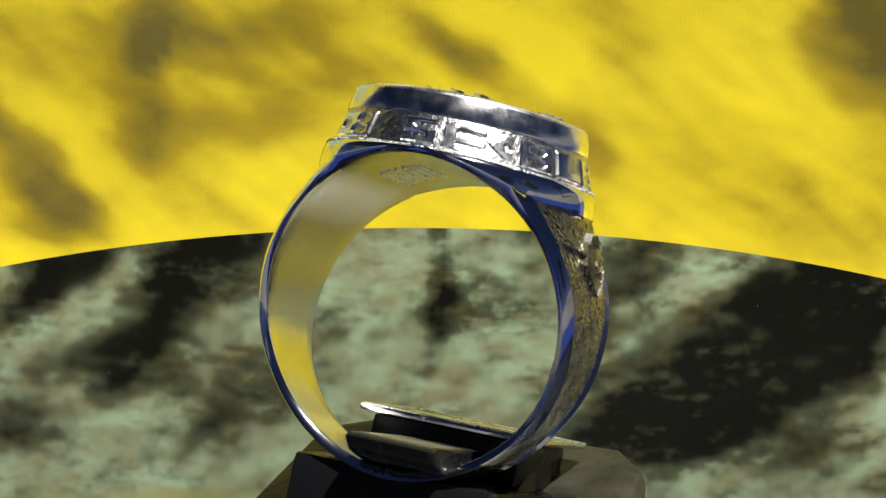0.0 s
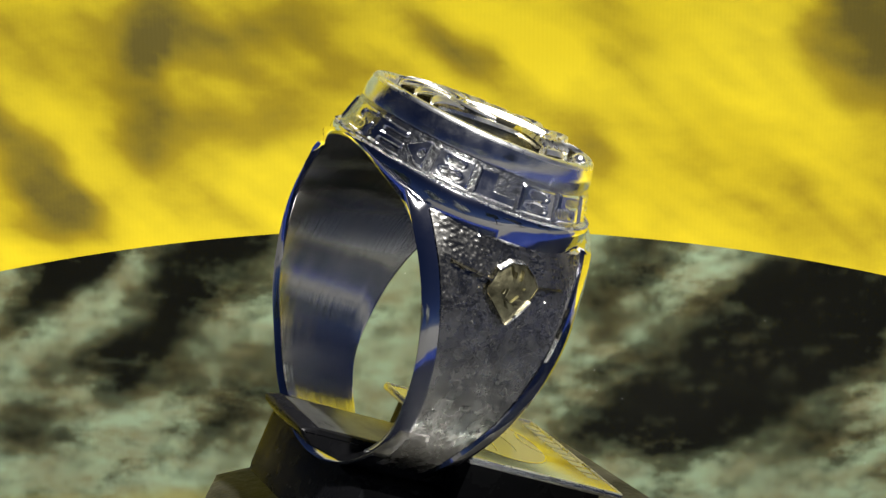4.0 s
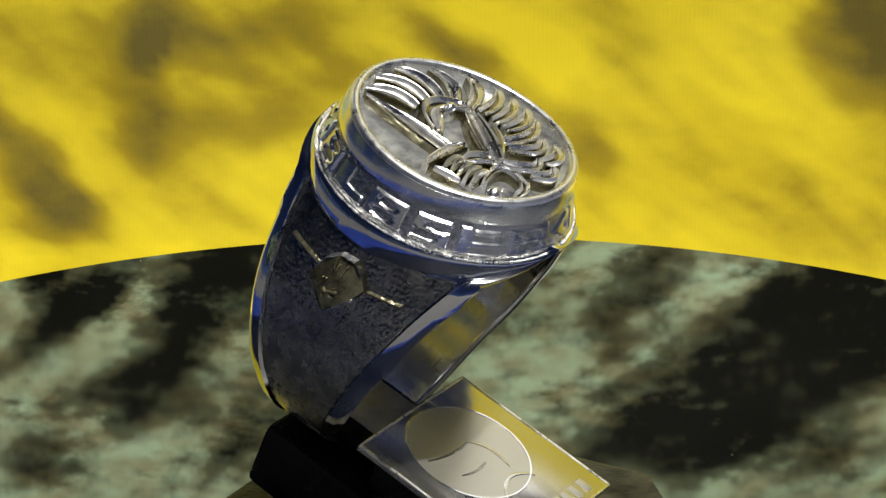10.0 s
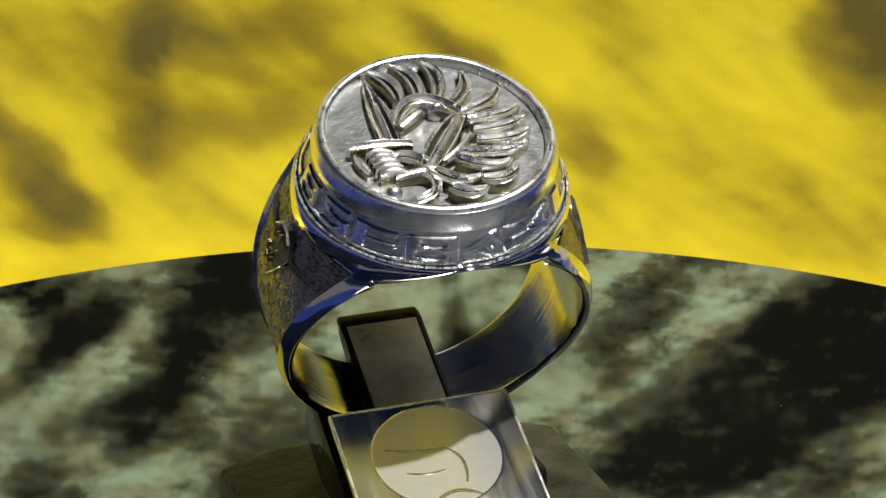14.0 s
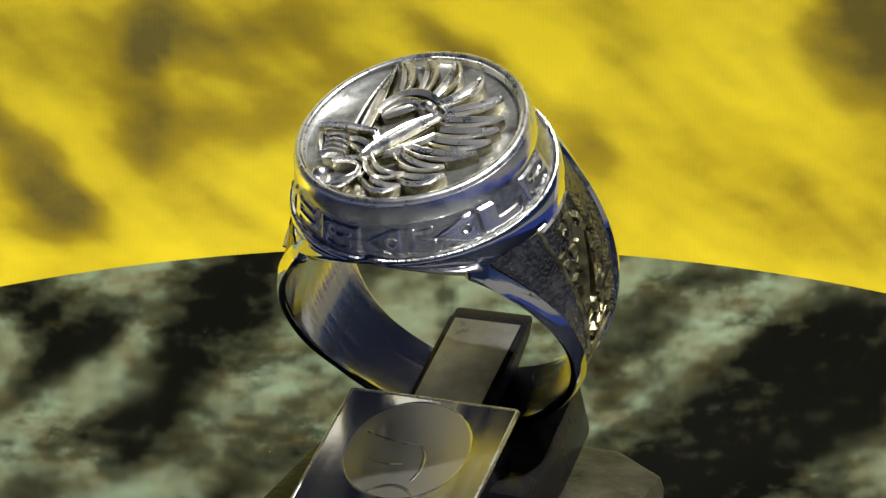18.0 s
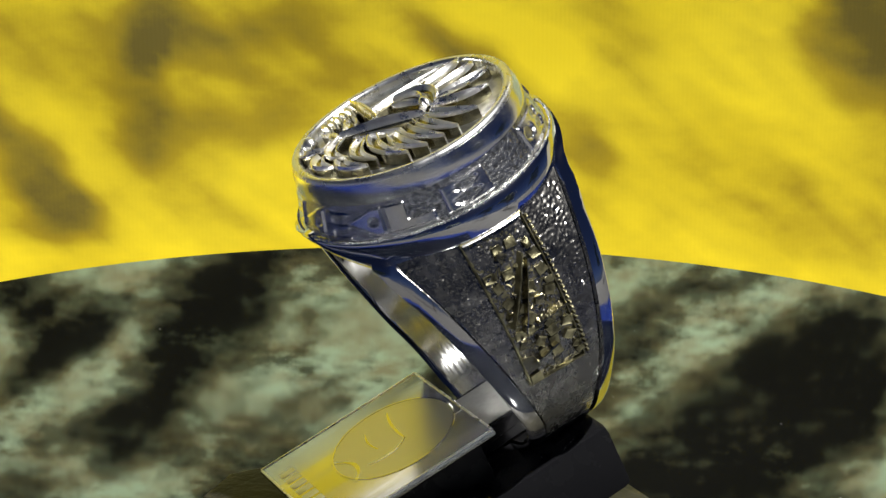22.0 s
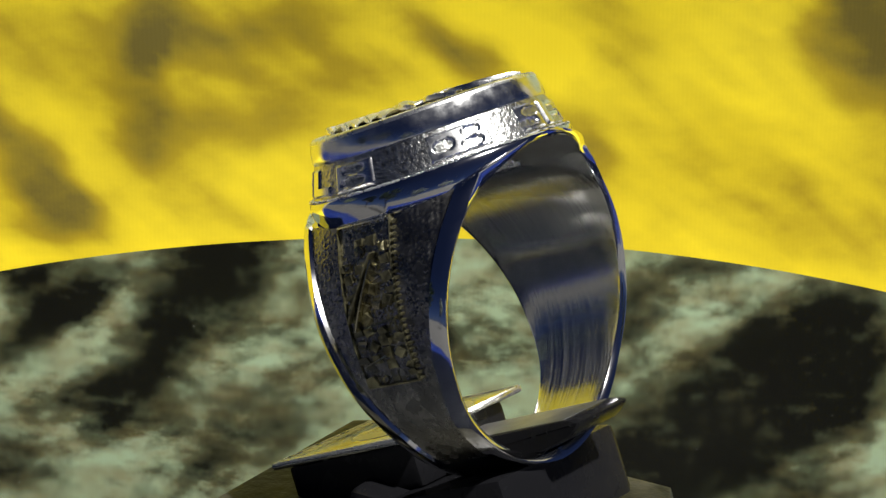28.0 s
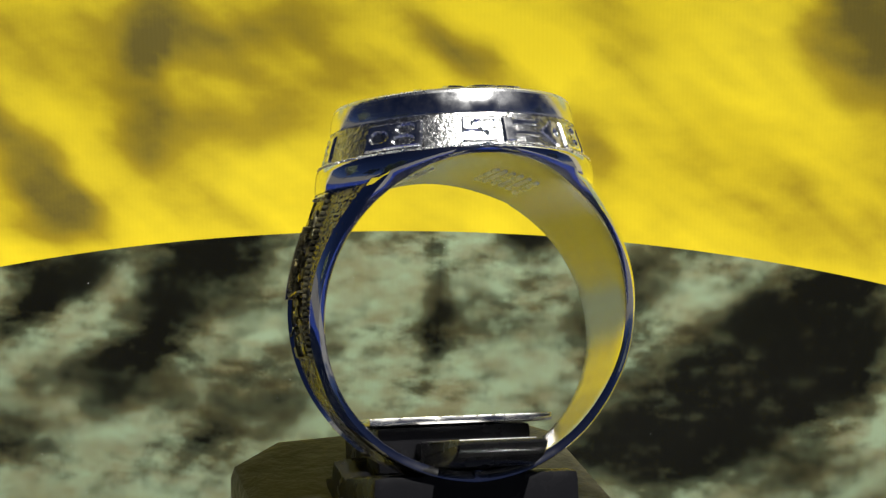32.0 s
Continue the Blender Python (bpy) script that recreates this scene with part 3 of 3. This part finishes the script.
figure("blade", ridge(((-3.3, -0.3), (-3.4, 3.0), (-3.5, 6.6)), 2.9, 1.05, 14.45, sag, tip=0.05, section=ROOFED, swell=0.1))
figure("guard", ridge(((-6.3, -0.6), (-4.3, -0.6), (-2.0, -0.8)), 0.85, 1.45, 14.45, sag, tip=0.9, section=ROOFED))
figure("grip_end", ridge(((-6.0, -1.1), (-5.8, -2.0), (-5.4, -2.9)), 0.7, 1.0, 14.45, sag, tip=0.8))
for i in range(5):
    figure("finger", ridge(((-5.4 + i * 0.12, -1.5 - i * 0.52), (-4.5 + i * 0.12, -1.2 - i * 0.52), (-3.5 + i * 0.1, -1.55 - i * 0.5)), 0.6, 1.35, 14.45, sag, tip=0.7))
figure("pommel", blob(-4.4, -5.1, 14.6, 0.66, 0.6, 0.75))
figure("knuckle_bow", ridge(((-3.9, -4.0), (-0.9, -3.2), (-1.5, -5.4)), 0.75, 1.15, 14.45, sag, tip=0.9, section=HOLLOW))
figure("knuckle_bow", ridge(((-1.5, -5.1), (-1.8, -6.4), (-3.1, -6.2)), 0.75, 1.1, 14.45, sag, tip=0.8, section=HOLLOW))
figure("wrist", ridge(((-3.6, -1.9), (-2.4, -2.1), (-1.3, -3.3)), 1.2, 1.25, 14.45, sag, tip=0.8, section=HOLLOW))
figure("forearm", ridge(((-1.7, -3.5), (0.0, -1.1), (2.0, 1.5)), 2.1, 1.5, 14.45, sag, tip=0.5, section=ROOFED, swell=1.25))
figure("forearm_fold", ridge(((-0.7, -3.1), (1.0, -2.2), (2.2, -0.4)), 0.9, 1.15, 14.45, sag, tip=0.5))
figure("shoulder", ridge(((-2.5, 1.3), (-0.9, 4.6), (2.0, 1.7)), 1.3, 1.45, 14.45, sag, tip=0.9, section=HOLLOW))
figure("wing_root", ridge(((-2.3, 1.0), (-1.2, 1.9), (-0.1, 2.7)), 1.0, 1.0, 14.45, sag, tip=0.6, section=ROUND))
figure("boss", blob(0.6, 2.3, 14.7, 0.75, 0.5, 0.95))


# ---- side panels
def panel_point(sx, y, z, lift):
    """On the panel of the side sx: y across, z up, lift out of the surface."""
    a = math.degrees(math.asin(max(-1, min(1, z / 12.2))))
    for _ in range(4):
        a = math.degrees(math.asin(max(-1, min(1, z / outer_radius(a)))))
    x = outer_radius(a) * math.cos(radians(a)) - bow(z) * (y - 0.2) ** 2
    return Vector((sx * (x + lift), y, z))


def panel(sx):
    """A side panel, its ground punched with fine uneven grain."""
    bm = bmesh.new()
    rows = []
    nz, ny = 220, 120
    for j in range(nz + 1):
        z = -9.3 + 18.4 * j / nz
        w = lerp(WIDTH, z) - 1.44
        row = []
        for i in range(ny + 1):
            y = 0.2 - w + 2 * w * i / ny
            grain = noise.noise((y * 5.2, z * 5.2, 4.0 + sx)) + 0.6 * noise.noise((y * 9.0, z * 9.0, 9.0 + sx))
            worn = max(0.1, min(1.0, (z + 7.2) / 3.5))          # rubbed smooth towards the finger's underside
            row.append(bm.verts.new(panel_point(sx, y, z, -0.3 + 0.075 * worn * grain * min(1.0, i / 3, (ny - i) / 3))))
        rows.append(row)
    for a, b in zip(rows, rows[1:]):
        for i in range(ny):
            bm.faces.new((a[i], a[i + 1], b[i + 1], b[i]))
    part("side_panel", bm, OXIDE, ring, "blackened hammered side panel")


panel(1)
panel(-1)


def slope_point(a, t, lift):
    """On the sloping lettering band: angle, 0 to 1 up the slope, lift out of it."""
    r, z = 9.16 + (8.42 - 9.16) * t + lift * 0.95, 10.95 + 2.4 * t + lift * 0.3
    x, y = r * math.cos(a), r * math.sin(a)
    return (FACE_C[0] + x, FACE_C[1] + y, z - 0.004 * x * x)


def letter_height(kind, u, t):
    """1 on the polished plateau of a letter block, 0 in its cuts; u along it, t up it, both 0 to 1."""
    def hole(cu, ct, ru, rt):
        d = math.sqrt(((u - cu) / ru) ** 2 + ((t - ct) / rt) ** 2)
        return min(1.0, max(0.0, (d - 0.8) / 0.3))
    edge = min(1.0, min(u, 1 - u) / 0.06, min(t, 1 - t) / 0.1)
    if kind == 0:                    # two stacked ovals
        return edge * hole(0.48, 0.3, 0.3, 0.16) * hole(0.52, 0.7, 0.26, 0.15)
    if kind == 1:                    # a long wedge
        return edge * min(1.0, max(0.0, (u - abs(t - 0.5) * 1.6) / 0.08 + 0.3)) * hole(0.75, 0.5, 0.12, 0.12)
    if kind == 2:                    # a corner
        return edge * (1.0 if u < 0.45 or t < 0.34 else 0.0)
    if kind == 3:                    # three bars
        return edge * (1.0 if u < 0.3 else min(1.0, max(0.0, (abs((t * 2.5) % 1.0 - 0.5) - 0.22) / 0.1)))
    if kind == 5:                    # a bent stroke
        return edge * hole(0.7, 0.68, 0.42, 0.14) * hole(0.3, 0.32, 0.42, 0.14)
    return edge * hole(0.5, 0.5, 0.34, 0.2)


def letter(a0, a1, kind):
    """One worn, unreadable letter as a raised polished block on the slope."""
    bm = bmesh.new()
    cols, rows = 28, 18
    grid = []
    for j in range(rows + 1):
        t = j / rows
        row = []
        for i in range(cols + 1):
            u = i / cols
            h = letter_height(kind, u, t)
            row.append(bm.verts.new(slope_point(a0 + (a1 - a0) * u, 0.08 + 0.82 * t, -0.06 + 0.22 * h)))
        grid.append(row)
    for p, q in zip(grid, grid[1:]):
        for i in range(cols):
            bm.faces.new((p[i], p[i + 1], q[i + 1], q[i]))
    part("letter", bm, LETTER, ring)


for middle, wide, kind in ((-3, 24, 0), (-30, 22, 2), (-52, 20, 1), (42, 14, 4), (55, 17, 0), (88, 16, 5), (108, 20, 3), (124, 12, 1), (142, 18, 0), (163, 20, 2), (184, 20, 0),
                           (206, 18, 5), (228, 22, 3), (254, 24, 0), (276, 17, 1), (293, 14, 3)):
    letter(radians(middle - wide / 2), radians(middle + wide / 2), kind)

# beads along the collar's lip
bm = bmesh.new()
rnd = random.Random(8)
for i in range(300):
    a = 2 * math.pi * (i + rnd.uniform(-0.25, 0.25)) / 300
    x, y = 9.42 * math.cos(a), 9.42 * math.sin(a)
    bmesh.ops.create_icosphere(bm, subdivisions=1, radius=rnd.uniform(0.07, 0.14), matrix=Matrix.Translation((x + FACE_C[0], y + FACE_C[1], 11.0 - 0.004 * x * x)))
tagged(part("beading", bm, RELIEF, ring, "fine beaded edge"), kind="stuff")


def panel_rib(sx, a, b, width, height, mat, name):
    """A raised straight rib on a side panel between two (y, z) points."""
    bm = bmesh.new()
    a, b = Vector(a), Vector(b)
    d = (b - a).normalized()
    s = Vector((-d.y, d.x)) * width / 2
    rows = []
    for i in range(5):
        p = a + (b - a) * i / 4
        rows.append([bm.verts.new(panel_point(sx, q.x, q.y, h)) for q, h in ((p - s, -0.4), (p - s * 0.5, height - 0.34), (p + s * 0.4, height - 0.38), (p + s, -0.4))])
    for p, q in zip(rows, rows[1:]):
        for i in range(3):
            bm.faces.new((p[i], p[i + 1], q[i + 1], q[i]))
    bm.faces.new(rows[0])
    bm.faces.new(rows[-1][::-1])
    return part(name, bm, mat, ring)


def panel_plate(sx, outline, height, mat, name, dome=0.0):
    """A raised plate on a side panel from an outline of (y, z), higher in its middle."""
    bm = bmesh.new()
    c = sum((Vector(p) for p in outline), Vector((0, 0))) / len(outline)
    k = len(outline)
    lo = [bm.verts.new(panel_point(sx, y, z, -0.45)) for y, z in outline]
    hi = [bm.verts.new(panel_point(sx, y, z, height - 0.34)) for y, z in outline]
    md = [bm.verts.new(panel_point(sx, *(c + (Vector(p) - c) * 0.5), height - 0.34 + dome * 0.8)) for p in outline]
    top = bm.verts.new(panel_point(sx, c.x, c.y, height - 0.34 + dome))
    for i in range(k):
        j = (i + 1) % k
        bm.faces.new((lo[i], lo[j], hi[j], hi[i]))
        bm.faces.new((hi[i], hi[j], md[j], md[i]))
        bm.faces.new((md[i], md[j], top))
    return part(name, bm, mat, ring)


# winged badge on one side
BADGE = ((2.0, 6.3), (1.7, 7.1), (0.8, 7.8), (-0.3, 7.9), (-1.1, 7.4), (-1.8, 6.6), (-1.3, 5.7), (-0.8, 5.0), (0.2, 3.8), (1.3, 4.7), (2.3, 5.6))
panel_plate(-1, BADGE, 0.34, DARK, "badge", 0.3)
# wings take the dim metal to hold back their gleam
panel_rib(-1, (5.0, 6.6), (2.0, 6.3), 0.24, 0.4, DIM_SILVER, "wing")
panel_rib(-1, (-4.3, 6.75), (-1.8, 6.55), 0.2, 0.35, DIM_SILVER, "wing")
# top and lower right edges get bright metal, the rest dim
for k in range(len(BADGE)):
    panel_rib(-1, BADGE[k], BADGE[(k + 1) % len(BADGE)], 0.2, 0.55 if k in (1, 2, 3, 6, 7) else 0.4, RELIEF if k in (1, 2, 6, 7) else DIM_SILVER, "badge_edge")
rnd = random.Random(3)
for i in range(11):
    y, z = rnd.uniform(-0.8, 1.2), rnd.uniform(5.2, 7.2)
    panel_rib(-1, (y, z), (y + rnd.uniform(-0.5, 0.5), z + rnd.uniform(-0.8, 0.8)), 0.16, 0.82, DARK, "badge_rib")

# chiselled tablet with a spire on the other side
TABLET = ((-2.3, 8.75), (2.5, 8.7), (2.1, -2.4), (-2.3, -2.2))
panel_plate(1, [Vector(TABLET[k]).lerp(Vector(TABLET[(k + 1) % 4]), u / 6) for k in range(4) for u in range(6)], 0.05, DARK, "tablet")
for k in range(4):
    panel_rib(1, TABLET[k], TABLET[(k + 1) % 4], 0.22, 0.3, DARK, "tablet_border")
panel_rib(1, (1.0, 6.6), (-1.9, 2.4), 0.24, 0.75, DARK, "spire_edge")
panel_rib(1, (1.1, 6.2), (-1.3, 1.8), 0.2, 0.85, DIM_SILVER, "spire_edge")
panel_rib(1, (-2.2, 8.7), (2.3, 8.62), 0.2, 0.42, RELIEF, "lintel")
panel_rib(1, (-0.3, 1.9), (2.2, 2.1), 0.24, 0.75, DIM_SILVER, "cross_bar")
panel_rib(1, (-1.6, -0.7), (0.5, -0.2), 0.22, 0.6, DIM_SILVER, "cross_bar")
rnd = random.Random(5)
for j in range(12):
    for i in range(4):
        y, z = -1.75 + i * 1.15 + rnd.uniform(-0.25, 0.25) + 0.03 * j, -1.9 + j * 0.86 + rnd.uniform(-0.2, 0.2)
        if 1.4 < z < 2.6 and i > 1 or rnd.random() < 0.1 or y > 2.0:
            continue
        w, h, q = rnd.uniform(0.4, 0.66), rnd.uniform(0.28, 0.5), rnd.uniform(-0.9, 0.9)
        shape = [(y + w * math.cos(q + t) * rnd.uniform(0.75, 1.15), z + h * math.sin(q + t)) for t in (0.2, 1.7, 3.1, 4.6)]
        panel_plate(1, shape, rnd.uniform(0.1, 0.38), DARK if rnd.random() < 0.75 else DIM_SILVER, "chip", rnd.uniform(-0.2, 0.2))
for i in range(27):
    z = -2.2 + i * 0.4
    panel_plate(1, [(2.45 + 0.035 * z + 0.15 * math.cos(t), z + 0.13 * math.sin(t)) for t in (0.4, 1.9, 3.5, 5.0)], 0.3, DARK, "bead", 0.12)

# rows of fine raised dashes inside the top of the hole
bm = bmesh.new()
for side in (62, 104):
    for k in range(6):
        for i in range(15):
            a = radians(side + k * 3.1)
            y = -3.4 + i * 0.42 + k * 0.1
            r0, r1, da, dy = HOLE + 0.05, HOLE - 0.09, 0.014, 0.15
            vs = [bm.verts.new((r * math.cos(a + p * da), y + q * dy, r * math.sin(a + p * da))) for r in (r0, r1) for p, q in ((-1, -1), (1, -1), (1, 1), (-1, 1))]
            for f in ((4, 5, 6, 7), (0, 1, 5, 4), (1, 2, 6, 5), (2, 3, 7, 6), (3, 0, 4, 7)):
                bm.faces.new([vs[m] for m in f])
tagged(part("dash_rows", bm, RIM, ring, "rows of fine raised dashes"), kind="stuff")

# ---------------------------------------------------------------- the clip that holds the ring
clip = tagged(new("display_clip"), "black plastic ring clip with a chromed engraved plate", "clip")
CLIP_POSE = Matrix.Translation((0, 0, DISC_Z * MM))
TILTED = CLIP_POSE.inverted() @ RING_POSE
UPRIGHT = CLIP_POSE.inverted()


def clip_part(name, bm, mat, rest, label="", smooth=True):
    ob = part(name, bm, mat, clip, label, smooth)
    ob.matrix_basis = rest
    return ob


plate = clip_part("plate", box(-7.7, 5.75, -18.4, -4.5, -7.15, -6.65, 0.2), PLATE, TILTED, "chromed engraved plate")
# added bright strips that stand in for the gleam of the plate's bevel
for k, (x0, x1, y0, y1) in enumerate(((-7.66, -7.46, -18.3, -4.6), (5.51, 5.71, -18.3, -4.6), (-7.4, 5.45, -4.74, -4.54), (-7.4, 5.45, -18.36, -18.16))):
    part("edge_gleam", box(x0, x1, y0, y1, -6.8, -6.6, 0.07), RELIEF, plate, "bright strip drawn as the bevel's gleam")
oval = [(-1.0 + 4.7 * math.cos(2 * math.pi * i / 64), -9.8 + 4.75 * math.sin(2 * math.pi * i / 64)) for i in range(64)]
part("oval", prism(oval, -6.7, -6.635), FROST, plate, "frosted oval engraving")
for i in range(9):
    x = -5.4 + i * 1.1
    part("engraved_bar", box(x, x + 0.75, -17.7, -16.5, -6.68, -6.628, 0.03), FROST, plate)
bm = bmesh.new()
profile = ((-12, -10.4), (3.2, -10.3), (5.8, -9.7), (6.8, -9.0), (6.95, -8.7), (6.6, -8.48), (5.6, -8.42), (-12, -8.42))
lo, hi = ([bm.verts.new((x, y, z)) for y, z in profile] for x in (-4.1, 2.2))
for i in range(len(profile)):
    j = (i + 1) % len(profile)
    bm.faces.new((lo[i], lo[j], hi[j], hi[i]))
ends = [bm.faces.new(lo), bm.faces.new(hi[::-1])]
bmesh.ops.bevel(bm, geom=list({e for f in ends for e in f.edges}), offset=0.35, segments=3, affect="EDGES", profile=0.6)
tongue = clip_part("tongue", bm, BLACK, TILTED, "black tongue with a rounded tip")
part("tongue_facing", box(-3.65, 1.75, -12, 5.5, -8.6, -8.36, 0.05), TONGUE, tongue, "worn grey metal facing")
bm = bmesh.new()
rows = []
for i in range(72):
    a = 2 * math.pi * i / 72
    rows.append([bm.verts.new((-1.0 + 4.76 * k * math.cos(a), -9.8 + 4.81 * k * math.sin(a), z)) for k, z in ((1.0, -6.65), (0.995, -6.61), (0.97, -6.61), (0.965, -6.65))])
for a, b in zip(rows, rows[1:] + rows[:1]):
    for i in range(3):
        bm.faces.new((a[i], a[i + 1], b[i + 1], b[i]))
part("oval_border", bm, SILVER, plate)
for path, w in ((((-4.6, -8.6), (-2.4, -9.4), (-0.2, -9.2)), 0.3), (((-0.2, -9.2), (1.2, -10.4), (0.4, -12.6)), 0.3), (((-2.6, -14.4), (-0.6, -12.2), (1.4, -14.2)), 0.4), (((-3.6, -11.0), (-2.2, -11.6), (-0.8, -11.2)), 0.22)):
    part("engraved_line", ridge(path, w, 0.03, -6.636, tip=0.6), PLATE, plate)
clip_part("jaw", box(-6.4, 5.0, -17.6, -5.6, -10.6, -7.2, 0.5), BLACK, TILTED)
clip_part("seat", box(-7.4, 7.2, -17, 2.8, -16, -10.6, 0.7), BLACK, TILTED)
clip_part("neck", box(-7, 7, -3, 8, -21, -16.5, 0.8), BLACK, UPRIGHT)
foot = [(-13.3, -10.8), (-10.5, -14.3), (8.2, -14.5), (12.6, -10.8), (13.4, 11.5), (9.0, 15.1), (-8.4, 15.1), (-13.6, 12.6)]
clip_part("foot", prism(foot, -25.7, -19.8, 1.2), SMOKE, UPRIGHT, "smoky glossy foot")


# ---------------------------------------------------------------- what turns
def motions():
    for thing, rest in ((disc, DISC_POSE), (ring, RING_POSE), (clip, CLIP_POSE)):
        walk(thing, [(t / 2, Matrix.Translation(PIVOT) @ Matrix.Rotation(radians(SPIN * (t / 2 - 16.0)), 4, AXIS) @ Matrix.Translation(-PIVOT) @ rest) for t in range(65)])


motions()
